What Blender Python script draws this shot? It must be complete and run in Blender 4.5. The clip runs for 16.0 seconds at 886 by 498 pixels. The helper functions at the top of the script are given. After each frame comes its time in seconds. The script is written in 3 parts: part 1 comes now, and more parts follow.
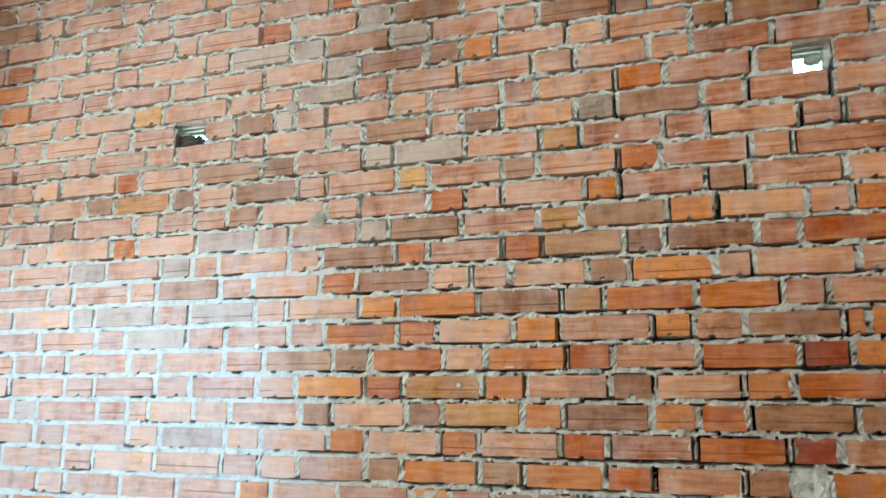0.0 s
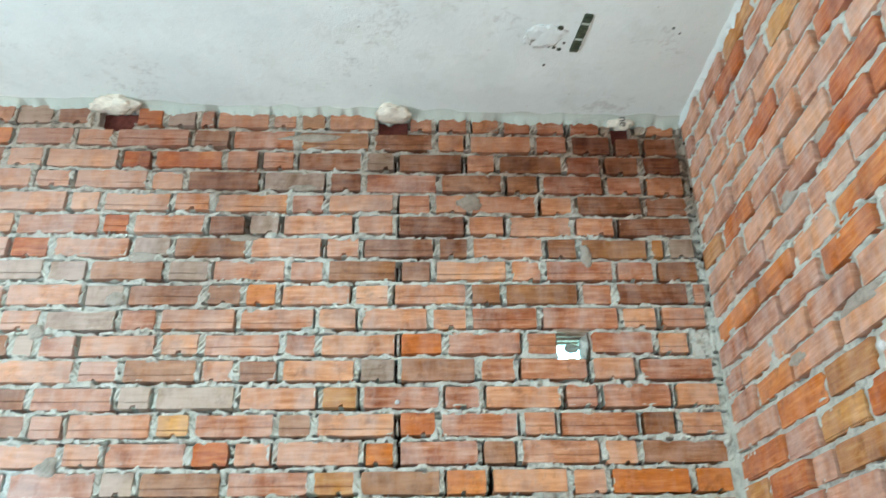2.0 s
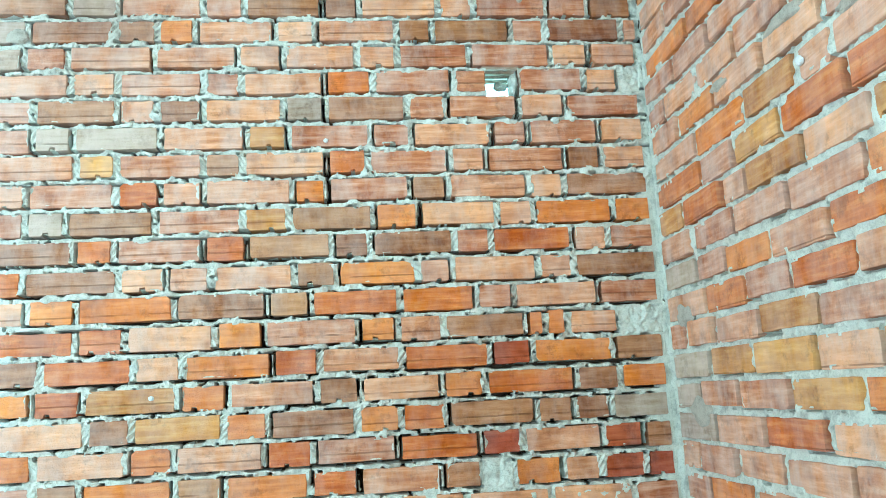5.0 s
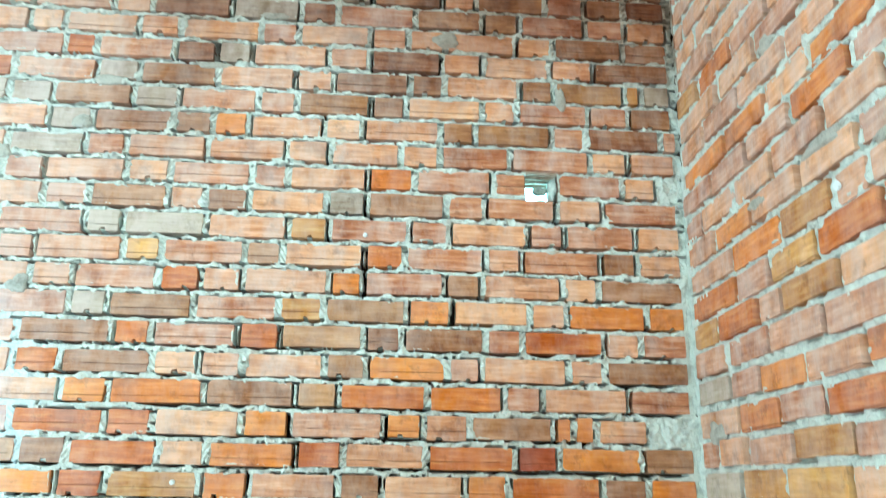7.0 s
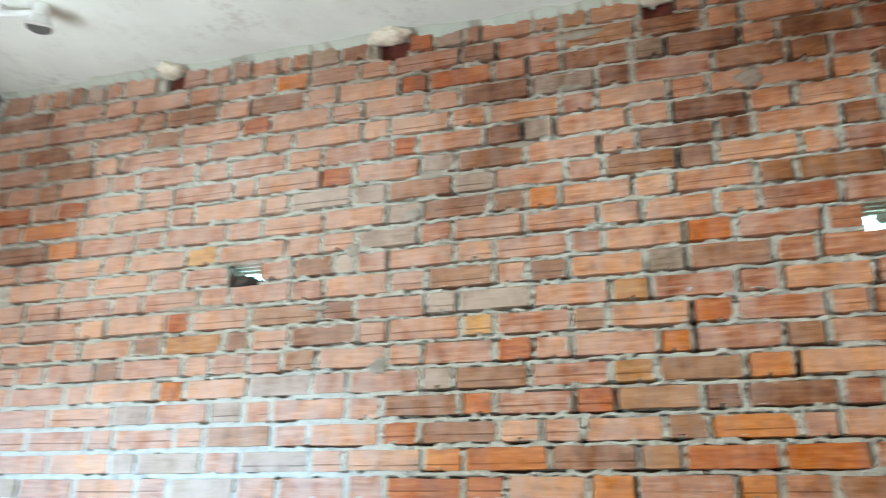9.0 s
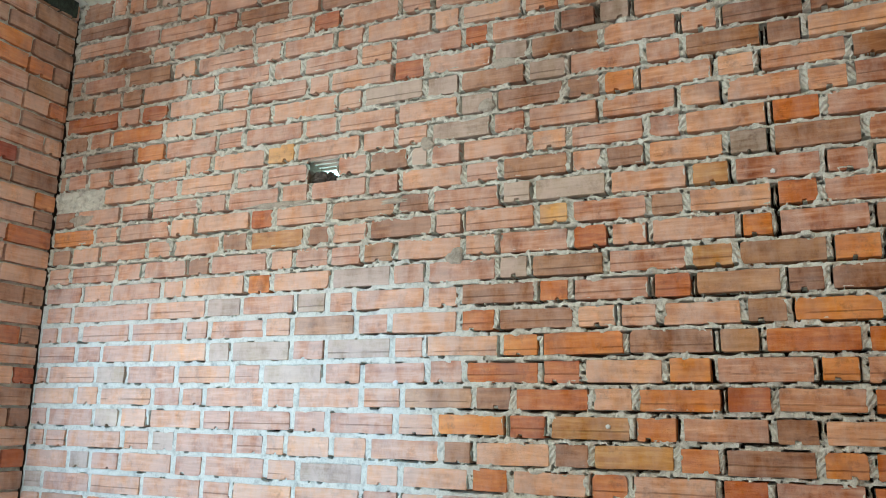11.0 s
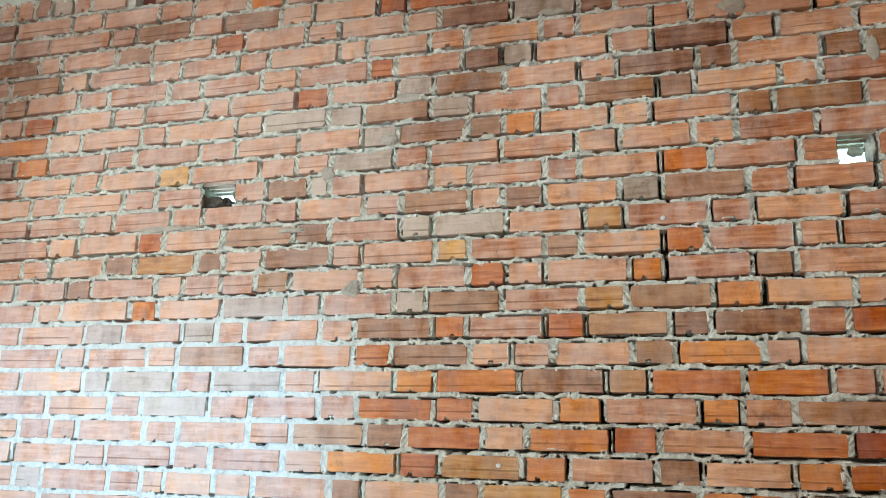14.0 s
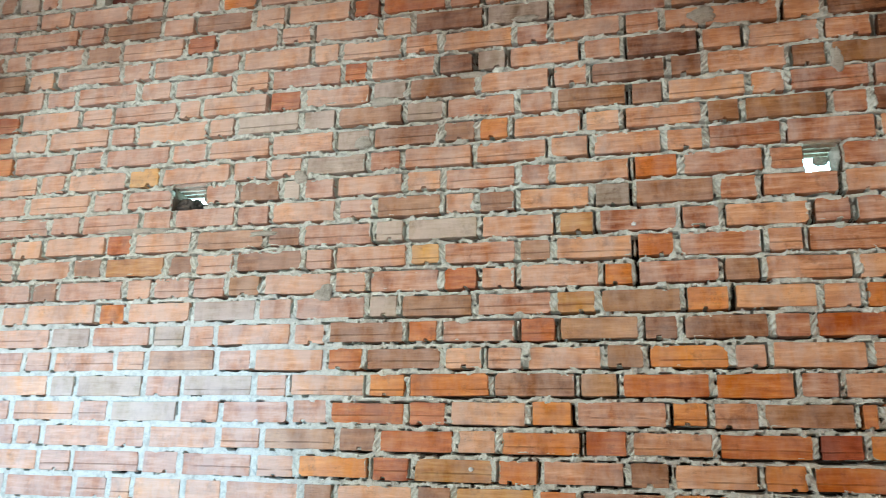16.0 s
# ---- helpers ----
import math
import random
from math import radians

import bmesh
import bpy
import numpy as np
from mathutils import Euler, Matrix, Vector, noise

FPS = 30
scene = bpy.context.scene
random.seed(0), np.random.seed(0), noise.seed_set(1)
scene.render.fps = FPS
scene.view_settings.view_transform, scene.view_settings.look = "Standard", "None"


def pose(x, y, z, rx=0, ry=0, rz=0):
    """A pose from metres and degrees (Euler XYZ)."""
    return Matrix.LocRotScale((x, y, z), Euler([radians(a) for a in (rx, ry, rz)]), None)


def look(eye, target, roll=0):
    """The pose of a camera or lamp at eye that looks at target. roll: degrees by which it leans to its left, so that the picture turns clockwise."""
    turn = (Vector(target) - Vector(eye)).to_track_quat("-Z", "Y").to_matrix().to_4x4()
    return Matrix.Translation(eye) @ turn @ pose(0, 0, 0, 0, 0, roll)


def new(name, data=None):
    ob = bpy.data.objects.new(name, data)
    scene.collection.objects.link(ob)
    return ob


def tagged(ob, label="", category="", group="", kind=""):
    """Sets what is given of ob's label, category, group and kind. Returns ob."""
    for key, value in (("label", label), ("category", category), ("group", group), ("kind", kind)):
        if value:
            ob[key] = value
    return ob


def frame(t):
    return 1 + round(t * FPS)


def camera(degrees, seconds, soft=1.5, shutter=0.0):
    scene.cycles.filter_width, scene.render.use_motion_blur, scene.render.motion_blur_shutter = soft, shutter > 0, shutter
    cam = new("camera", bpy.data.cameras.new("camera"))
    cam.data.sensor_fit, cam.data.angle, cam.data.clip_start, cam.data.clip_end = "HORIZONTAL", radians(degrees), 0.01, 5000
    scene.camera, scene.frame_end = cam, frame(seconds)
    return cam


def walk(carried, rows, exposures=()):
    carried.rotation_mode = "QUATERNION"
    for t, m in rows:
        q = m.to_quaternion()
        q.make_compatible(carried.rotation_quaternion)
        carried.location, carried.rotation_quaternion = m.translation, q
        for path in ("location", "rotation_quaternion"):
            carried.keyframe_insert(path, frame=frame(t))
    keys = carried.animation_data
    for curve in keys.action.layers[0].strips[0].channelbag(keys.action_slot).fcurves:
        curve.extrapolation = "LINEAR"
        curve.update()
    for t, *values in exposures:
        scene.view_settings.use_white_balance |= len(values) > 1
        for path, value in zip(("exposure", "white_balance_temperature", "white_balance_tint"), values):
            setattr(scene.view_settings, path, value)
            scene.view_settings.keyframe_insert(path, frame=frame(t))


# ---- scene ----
cam = camera(57.7, 16.0, soft=0.9, shutter=0.4)
PATH = [
    (0, (-0.183, -2.089, 1.225), (-0.855, -0.244, 1.607), 0.4),
    (0.5, (-0.296, -2.118, 1.268), (-0.763, -0.235, 1.758), 0.7),
    (1, (-0.406, -2.137, 1.31), (-0.634, -0.259, 1.957), 0.6),
    (1.5, (-0.41, -2.135, 1.31), (-0.494, -0.288, 2.073), 0.5),
    (2, (-0.386, -2.116, 1.344), (-0.331, -0.325, 2.232), -0.9),
    (2.5, (-0.383, -2.099, 1.353), (-0.208, -0.345, 2.3), -2.1),
    (3, (-0.382, -2.089, 1.339), (-0.183, -0.3, 2.211), -1.4),
    (3.5, (-0.375, -2.077, 1.297), (-0.159, -0.199, 1.948), -1.4),
    (4, (-0.372, -2.081, 1.253), (-0.147, -0.138, 1.668), -2.4),
    (4.2, (-0.373, -2.075, 1.251), (-0.148, -0.121, 1.61), -2.6),
    (6.3, (-0.364, -2.095, 1.255), (-0.187, -0.135, 1.61), -3.0),
    (6.5, (-0.35, -2.091, 1.252), (-0.188, -0.141, 1.666), -1.9),
    (7, (-0.361, -2.1, 1.269), (-0.248, -0.188, 1.846), 1.0),
    (7.5, (-0.353, -2.11, 1.302), (-0.326, -0.233, 1.991), 2.1),
    (8, (-0.356, -2.116, 1.306), (-0.376, -0.252, 2.032), 1.8),
    (8.5, (-0.37, -2.128, 1.314), (-0.597, -0.267, 2.008), 1.2),
    (9, (-0.399, -2.157, 1.311), (-1.019, -0.376, 1.976), 1.0),
    (9.2, (-0.403, -2.159, 1.307), (-1.156, -0.426, 1.965), 1.0),
    (11.3, (-0.386, -2.164, 1.276), (-1.206, -0.387, 1.687), 1.1),
    (11.5, (-0.413, -2.172, 1.273), (-1.192, -0.381, 1.702), 1.2),
    (12, (-0.428, -2.176, 1.286), (-1.134, -0.362, 1.746), 1.4),
    (12.5, (-0.419, -2.155, 1.289), (-1.046, -0.32, 1.777), 1.6),
    (13, (-0.405, -2.153, 1.289), (-0.995, -0.31, 1.794), 1.8),
    (13.5, (-0.391, -2.146, 1.287), (-0.974, -0.302, 1.796), 1.9),
    (14, (-0.392, -2.145, 1.29), (-0.972, -0.299, 1.797), 1.7),
    (14.5, (-0.4, -2.148, 1.288), (-0.975, -0.302, 1.797), 1.8),
    (15, (-0.401, -2.156, 1.293), (-0.98, -0.309, 1.798), 1.8),
    (15.5, (-0.406, -2.156, 1.294), (-0.985, -0.309, 1.799), 1.9),
    (16, (-0.407, -2.159, 1.294), (-0.908, -0.292, 1.808), 1.4),
]
# the camera brightens and warms its picture as it turns to the side wall
EXPOSURES = [
    (0, -0.23, 6050, 11), (0.5, -0.13, 6000, 9), (1.0, -0.03, 6000, 5), (1.4, 0.07, 5800, 5), (1.5, 0.25, 5050, 3),
    (2.0, 0.17, 5400, 4), (2.55, 0.13, 5250, 4), (2.7, 0.09, 6000, 11), (3.0, 0.19, 5700, 8), (3.5, 0.25, 5600, 2), (3.8, 0.63, 5200, -8),
    (4.0, 0.79, 4750, -12), (4.2, 0.70, 4750, -12), (6.3, 0.53, 4950, -10), (6.5, 0.52, 4950, -10), (7.0, 0.61, 4950, -11),
    (7.5, 0.19, 5550, 2), (8.0, 0.09, 5750, 3), (8.5, 0.07, 5800, 1), (9.0, -0.15, 5900, 9), (9.2, -0.20, 6050, 10),
    (11.3, -0.45, 6300, 13), (11.5, -0.45, 6300, 13), (12.5, -0.25, 6100, 11), (13.5, -0.19, 6050, 11), (16.0, -0.21, 6050, 11),
]
walk(cam, [(t, look(eye, target, roll)) for t, eye, target, roll in PATH], EXPOSURES)

# ---- world, sun and large lights ----
SUN_UP, SUN_AIM = 10.0, (0.005, 1.0)
world = bpy.data.worlds.new("world")
scene.world = world
world.use_nodes = True
wn, wl = world.node_tree.nodes, world.node_tree.links
sky = wn.new("ShaderNodeTexSky")
sky.sky_type, sky.sun_disc = "NISHITA", False
sky.sun_elevation, sky.sun_rotation = radians(SUN_UP), radians(180)
wl.new(sky.outputs[0], wn["Background"].inputs[0])
wn["Background"].inputs[1].default_value = 0.05

sun = new("sun", bpy.data.lights.new("sun", "SUN"))
sun.data.energy, sun.data.angle, sun.data.color = 3.6, radians(6.5), (0.29, 0.62, 1.0)
sun.matrix_world = look((-2.2, -8, 3), (-2.2 + SUN_AIM[0] * 8, 0, 3 - 8 * math.tan(radians(SUN_UP))))


def fill_light(name, at, to, wide, high, watts, colour):
    """Fill light added at an unseen opening, in place of daylight."""
    lamp = new(name, bpy.data.lights.new(name, "AREA"))
    lamp.data.shape, lamp.data.size, lamp.data.size_y = "RECTANGLE", wide, high
    lamp.data.energy, lamp.data.color = watts, colour
    lamp.matrix_world = look(at, to)
    return lamp


fill_light("daylight_east", (0.55, -2.4, 1.25), (-1.3, -1.1, 5.2), 1.0, 0.9, 32, (0.93, 0.97, 1.0))
fill_light("daylight_west", (-3.2, -2.1, 1.25), (0.2, -1.0, 4.8), 1.5, 0.9, 80, (0.93, 0.97, 1.0))

# ---- materials ----


def material(name, rough=0.9):
    m = bpy.data.materials.new(name)
    m.use_nodes = True
    nt = m.node_tree
    bsdf = nt.nodes["Principled BSDF"]
    bsdf.inputs["Roughness"].default_value = rough
    bsdf.inputs["Specular IOR Level"].default_value = 0.25
    return m, nt.nodes, nt.links, bsdf


def noise_node(n, l, vector, scale, detail=4.0, rough=0.6):
    t = n.new("ShaderNodeTexNoise")
    t.inputs["Scale"].default_value, t.inputs["Detail"].default_value, t.inputs["Roughness"].default_value = scale, detail, rough
    l.new(vector, t.inputs["Vector"])
    return t.outputs["Fac"]


def ramp_node(n, l, fac, stops):
    r = n.new("ShaderNodeValToRGB")
    while len(r.color_ramp.elements) < len(stops):
        r.color_ramp.elements.new(0.5)
    for e, (pos, c) in zip(r.color_ramp.elements, stops):
        e.position = pos
        e.color = (*c, 1) if len(c) == 3 else c
    l.new(fac, r.inputs[0])
    return r.outputs[0]


def mix_node(n, l, fac, a, b, blend="MIX"):
    m = n.new("ShaderNodeMix")
    m.data_type, m.blend_type = "RGBA", blend
    for socket, value in ((m.inputs[0], fac), (m.inputs[6], a), (m.inputs[7], b)):
        if isinstance(value, (int, float)):
            socket.default_value = value
        elif isinstance(value, tuple):
            socket.default_value = (*value, 1)
        else:
            l.new(value, socket)
    return m.outputs[2]


def maths(n, l, op, a, b=None):
    m = n.new("ShaderNodeMath")
    m.operation = op
    for socket, value in zip(m.inputs, (a, b)):
        if value is None:
            continue
        if isinstance(value, (int, float)):
            socket.default_value = value
        else:
            l.new(value, socket)
    return m.outputs[0]


def bump_node(n, l, bsdf, height, strength, distance):
    b = n.new("ShaderNodeBump")
    b.inputs["Strength"].default_value, b.inputs["Distance"].default_value = strength, distance
    l.new(height, b.inputs["Height"])
    l.new(b.outputs[0], bsdf.inputs["Normal"])


MORTAR = (0.80, 0.81, 0.70)


def grime_and_shade(n, l, pos, col):
    """Soot and damp on the north wall, and painted-in shade below the ceiling: by the east corner, and high up by the
    west corner.
    """
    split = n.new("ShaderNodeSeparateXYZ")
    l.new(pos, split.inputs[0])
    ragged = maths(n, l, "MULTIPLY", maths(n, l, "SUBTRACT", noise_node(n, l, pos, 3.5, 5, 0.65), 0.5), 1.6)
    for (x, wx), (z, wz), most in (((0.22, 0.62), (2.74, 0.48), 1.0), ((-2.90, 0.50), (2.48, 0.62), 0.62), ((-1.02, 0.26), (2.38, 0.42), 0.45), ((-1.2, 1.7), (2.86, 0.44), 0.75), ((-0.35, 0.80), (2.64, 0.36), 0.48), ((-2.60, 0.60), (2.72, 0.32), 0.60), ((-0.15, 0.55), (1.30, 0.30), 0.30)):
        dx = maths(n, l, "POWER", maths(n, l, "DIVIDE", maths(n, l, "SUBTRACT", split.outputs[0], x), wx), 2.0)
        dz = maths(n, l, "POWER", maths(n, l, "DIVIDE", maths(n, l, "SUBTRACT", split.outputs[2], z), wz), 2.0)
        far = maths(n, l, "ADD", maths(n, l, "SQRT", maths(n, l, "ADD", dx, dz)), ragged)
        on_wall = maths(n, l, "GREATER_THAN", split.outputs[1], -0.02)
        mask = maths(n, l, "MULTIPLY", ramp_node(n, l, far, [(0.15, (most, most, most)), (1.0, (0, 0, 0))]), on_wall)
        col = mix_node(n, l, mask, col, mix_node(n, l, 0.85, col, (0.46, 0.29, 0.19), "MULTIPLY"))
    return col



def brick_material(name, base, dark, light, smear=0.5, island=False):
    """Fired clay: streaks along the brick, spots, dusty cement smears, a tone of its own for every brick."""
    m, n, l, bsdf = material(name, 0.92)
    where = n.new("ShaderNodeNewGeometry")
    pos = where.outputs["Position"]
    if island:
        own = where.outputs["Random Per Island"]
    else:
        info = n.new("ShaderNodeObjectInfo")
        own = info.outputs["Random"]
    shift = n.new("ShaderNodeVectorMath")
    shift.operation = "MULTIPLY_ADD"
    comb = n.new("ShaderNodeCombineXYZ")
    for k in range(3):
        l.new(own, comb.inputs[k])
    l.new(comb.outputs[0], shift.inputs[0])
    shift.inputs[1].default_value = (7.0, 11.0, 13.0)
    l.new(pos, shift.inputs[2])
    stretch = n.new("ShaderNodeMapping")
    stretch.inputs["Scale"].default_value = (0.12, 0.12, 1.0)
    l.new(shift.outputs[0], stretch.inputs[0])
    streak = noise_node(n, l, stretch.outputs[0], 90, 3)
    cloud = noise_node(n, l, shift.outputs[0], 14, 5)
    grain = noise_node(n, l, shift.outputs[0], 260, 3, 0.7)
    col = ramp_node(n, l, streak, [(0.34, dark), (0.52, base), (0.68, light)])
    col = mix_node(n, l, maths(n, l, "MULTIPLY", own, 0.55), col, mix_node(n, l, cloud, dark, light))
    tone = n.new("ShaderNodeHueSaturation")
    l.new(maths(n, l, "ADD", 0.78, maths(n, l, "MULTIPLY", own, 0.40)), tone.inputs["Value"])
    l.new(maths(n, l, "ADD", 0.496, maths(n, l, "MULTIPLY", own, 0.014)), tone.inputs["Hue"])
    l.new(maths(n, l, "ADD", 0.86, maths(n, l, "MULTIPLY", cloud, 0.3)), tone.inputs["Saturation"])
    l.new(col, tone.inputs["Color"])
    stain = ramp_node(n, l, noise_node(n, l, shift.outputs[0], 18, 5, 0.75), [(0.32, (0.32, 0.24, 0.20)), (0.45, (1, 1, 1))])
    spots = mix_node(n, l, 1.0, ramp_node(n, l, grain, [(0.24, (0, 0, 0)), (0.34, (1, 1, 1))]), stain, "MULTIPLY")
    col = mix_node(n, l, 0.55, tone.outputs[0], spots, "MULTIPLY")
    # uneven firing: paler hearts and burnt ends and edges
    firing = ramp_node(n, l, noise_node(n, l, shift.outputs[0], 11, 3, 0.55), [(0.30, (0.60, 0.52, 0.46)), (0.46, (0.98, 0.96, 0.94)), (0.62, (1.10, 1.12, 1.12)), (0.72, (1.28, 1.34, 1.40))])
    col = mix_node(n, l, 0.85, col, firing, "MULTIPLY")
    band = n.new("ShaderNodeMapping")
    band.inputs["Scale"].default_value = (1.0, 1.0, 0.45)
    l.new(shift.outputs[0], band.inputs[0])
    dust = noise_node(n, l, band.outputs[0], 17, 6, 0.68)
    where_x = n.new("ShaderNodeSeparateXYZ")
    l.new(pos, where_x.inputs[0])
    drift = noise_node(n, l, pos, 1.6, 3)
    chalky = n.new("ShaderNodeMapRange")
    chalky.inputs["From Min"].default_value, chalky.inputs["From Max"].default_value = -0.05, -1.50
    l.new(maths(n, l, "ADD", where_x.outputs[0], maths(n, l, "MULTIPLY", maths(n, l, "SUBTRACT", drift, 0.5), 1.6)), chalky.inputs["Value"])
    side = maths(n, l, "MULTIPLY", maths(n, l, "GREATER_THAN", where_x.outputs[0], 0.438), 0.5)
    chalk = maths(n, l, "MAXIMUM", chalky.outputs[0], side)
    dust = ramp_node(n, l, maths(n, l, "ADD", dust, maths(n, l, "MULTIPLY", chalk, 0.19)), [(0.44, (0, 0, 0)), (0.76, (1, 1, 1))])
    col = mix_node(n, l, maths(n, l, "MULTIPLY", dust, smear), col, (0.72, 0.58, 0.50))
    # the scored line that the extruder leaves along a face, at mid height of the course
    split = n.new("ShaderNodeSeparateXYZ")
    l.new(pos, split.inputs[0])
    up = n.new("ShaderNodeMapRange")
    up.inputs["From Min"].default_value, up.inputs["From Max"].default_value = 2.2, 2.85
    l.new(split.outputs[2], up.inputs["Value"])
    tilt = maths(n, l, "MULTIPLY", maths(n, l, "MULTIPLY", maths(n, l, "ADD", split.outputs[0], 0.8), 0.024), up.outputs[0])
    level = maths(n, l, "ADD", split.outputs[2], tilt)
    local = maths(n, l, "SUBTRACT", maths(n, l, "FRACT", maths(n, l, "ADD", maths(n, l, "DIVIDE", level, 0.075), 0.5)), 0.5)
    wave = maths(n, l, "MULTIPLY", maths(n, l, "ADD", maths(n, l, "MULTIPLY", own, 0.5), noise_node(n, l, stretch.outputs[0], 12, 1)), 0.16)
    off = maths(n, l, "ABSOLUTE", maths(n, l, "ADD", local, wave))
    line = ramp_node(n, l, off, [(0.008, (1, 1, 1)), (0.026, (0, 0, 0))])
    some = ramp_node(n, l, maths(n, l, "FRACT", maths(n, l, "MULTIPLY", own, 7.3)), [(0.60, (0, 0, 0)), (0.64, (1, 1, 1))])
    broken = ramp_node(n, l, noise_node(n, l, shift.outputs[0], 9, 2), [(0.36, (0, 0, 0)), (0.46, (1, 1, 1))])
    line = maths(n, l, "MULTIPLY", maths(n, l, "MULTIPLY", line, some), broken)
    col = mix_node(n, l, maths(n, l, "MULTIPLY", line, 0.36), col, tuple(0.55 * v for v in dark))
    l.new(grime_and_shade(n, l, pos, col), bsdf.inputs["Base Color"])
    height = maths(n, l, "ADD", maths(n, l, "MULTIPLY", streak, 0.6), maths(n, l, "MULTIPLY", grain, 0.5))
    height = maths(n, l, "SUBTRACT", height, maths(n, l, "MULTIPLY", line, 0.8))
    bump_node(n, l, bsdf, height, 0.85, 0.005)
    return m


TONES = {
    "n": ((0.65, 0.282, 0.130), (0.46, 0.156, 0.063), (0.80, 0.455, 0.290), 0.57),
    "o": ((0.64, 0.185, 0.042), (0.48, 0.112, 0.024), (0.74, 0.295, 0.090), 0.26),
    "y": ((0.64, 0.295, 0.078), (0.50, 0.200, 0.050), (0.74, 0.42, 0.155), 0.30),
    "d": ((0.44, 0.200, 0.088), (0.29, 0.112, 0.044), (0.57, 0.30, 0.170), 0.38),
    "b": ((0.36, 0.150, 0.062), (0.22, 0.080, 0.032), (0.48, 0.24, 0.120), 0.36),
    "g": ((0.46, 0.345, 0.240), (0.34, 0.230, 0.140), (0.56, 0.46, 0.35), 0.60),
    "r": ((0.42, 0.090, 0.040), (0.30, 0.055, 0.025), (0.52, 0.15, 0.07), 0.15),
}
BRICK = {k: brick_material("fired_clay_" + k, *v) for k, v in TONES.items()}
BRICK_FAR = {k: brick_material("fired_clay_far_" + k, *v, island=True) for k, v in TONES.items()}


def mortar_material(name, base):
    m, n, l, bsdf = material(name, 0.95)
    pos = n.new("ShaderNodeNewGeometry").outputs["Position"]
    big, mid, fine = noise_node(n, l, pos, 2.2, 4), noise_node(n, l, pos, 28, 6, 0.7), noise_node(n, l, pos, 320, 3, 0.7)
    lo, hi = tuple(0.55 * v for v in base), tuple(min(0.88, 1.12 * v) for v in base)
    col = ramp_node(n, l, mid, [(0.30, lo), (0.5, base), (0.75, hi)])
    col = mix_node(n, l, maths(n, l, "MULTIPLY", big, 0.32), col, (0.42, 0.37, 0.26))
    col = mix_node(n, l, 0.45, col, ramp_node(n, l, fine, [(0.25, (0.25, 0.25, 0.25)), (0.5, (1, 1, 1))]), "MULTIPLY")
    l.new(grime_and_shade(n, l, pos, col), bsdf.inputs["Base Color"])
    bump_node(n, l, bsdf, maths(n, l, "ADD", mid, maths(n, l, "MULTIPLY", fine, 0.5)), 0.9, 0.008)
    return m


mortar = mortar_material("cement_mortar", MORTAR)


def plaster_material(name, base, stain):
    m, n, l, bsdf = material(name, 0.85)
    pos = n.new("ShaderNodeNewGeometry").outputs["Position"]
    big, mid, fine = noise_node(n, l, pos, 1.3, 5), noise_node(n, l, pos, 9, 6, 0.7), noise_node(n, l, pos, 140, 4, 0.7)
    col = mix_node(n, l, ramp_node(n, l, big, [(0.35, (0, 0, 0)), (0.70, (1, 1, 1))]), base, tuple(0.80 * v for v in base))
    col = mix_node(n, l, ramp_node(n, l, mid, [(0.53, (0, 0, 0)), (0.74, (0.75, 0.75, 0.75))]), col, stain)
    speck = ramp_node(n, l, noise_node(n, l, pos, 55, 2), [(0.20, (0.35, 0.32, 0.28)), (0.26, (1, 1, 1))])
    col = mix_node(n, l, 0.8, col, speck, "MULTIPLY")
    damp = maths(n, l, "MULTIPLY", noise_node(n, l, pos, 3.1, 3), noise_node(n, l, pos, 34, 6, 0.75))
    col = mix_node(n, l, ramp_node(n, l, damp, [(0.31, (0, 0, 0)), (0.40, (0.4, 0.4, 0.4))]), col, (0.40, 0.38, 0.31))
    l.new(col, bsdf.inputs["Base Color"])
    bump_node(n, l, bsdf, maths(n, l, "ADD", mid, maths(n, l, "MULTIPLY", fine, 0.3)), 0.6, 0.007)
    return m


plaster = plaster_material("ceiling_plaster", (0.86, 0.90, 0.82), (0.66, 0.69, 0.60))
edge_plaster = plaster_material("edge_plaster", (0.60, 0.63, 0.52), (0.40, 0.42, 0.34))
concrete = plaster_material("floor_screed", (0.60, 0.59, 0.56), (0.48, 0.47, 0.45))


# Core seen through the open joints; its dark colour paints in their shade.
wall_core = mortar_material("dark_joint_core", (0.12, 0.07, 0.045))


def plain(name, colour, rough=0.6, metal=0.0, vary=0.25):
    m, n, l, bsdf = material(name, rough)
    pos = n.new("ShaderNodeNewGeometry").outputs["Position"]
    f = noise_node(n, l, pos, 60, 5, 0.7)
    lo, hi = tuple(v * (1 - vary) for v in colour), tuple(min(1, v * (1 + vary)) for v in colour)
    l.new(ramp_node(n, l, f, [(0.3, lo), (0.7, hi)]), bsdf.inputs["Base Color"])
    bsdf.inputs["Metallic"].default_value = metal
    bump_node(n, l, bsdf, f, 0.3, 0.003)
    return m


white_plastic = plain("white_plastic", (0.74, 0.74, 0.70), 0.45, 0, 0.06)
dark_glass = plain("dark_socket", (0.13, 0.14, 0.13), 0.3, 0, 0.2)
moss_beam = plain("mossy_beam", (0.045, 0.060, 0.045), 0.8, 0, 0.6)
teal_paint = plain("teal_paint", (0.16, 0.24, 0.23), 0.7, 0, 0.3)
green_metal = plain("green_strip", (0.075, 0.090, 0.055), 0.6, 0.2, 0.6)
paper = plain("bag_paper", (0.76, 0.68, 0.53), 0.9, 0, 0.15)
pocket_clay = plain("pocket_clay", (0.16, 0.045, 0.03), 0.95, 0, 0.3)
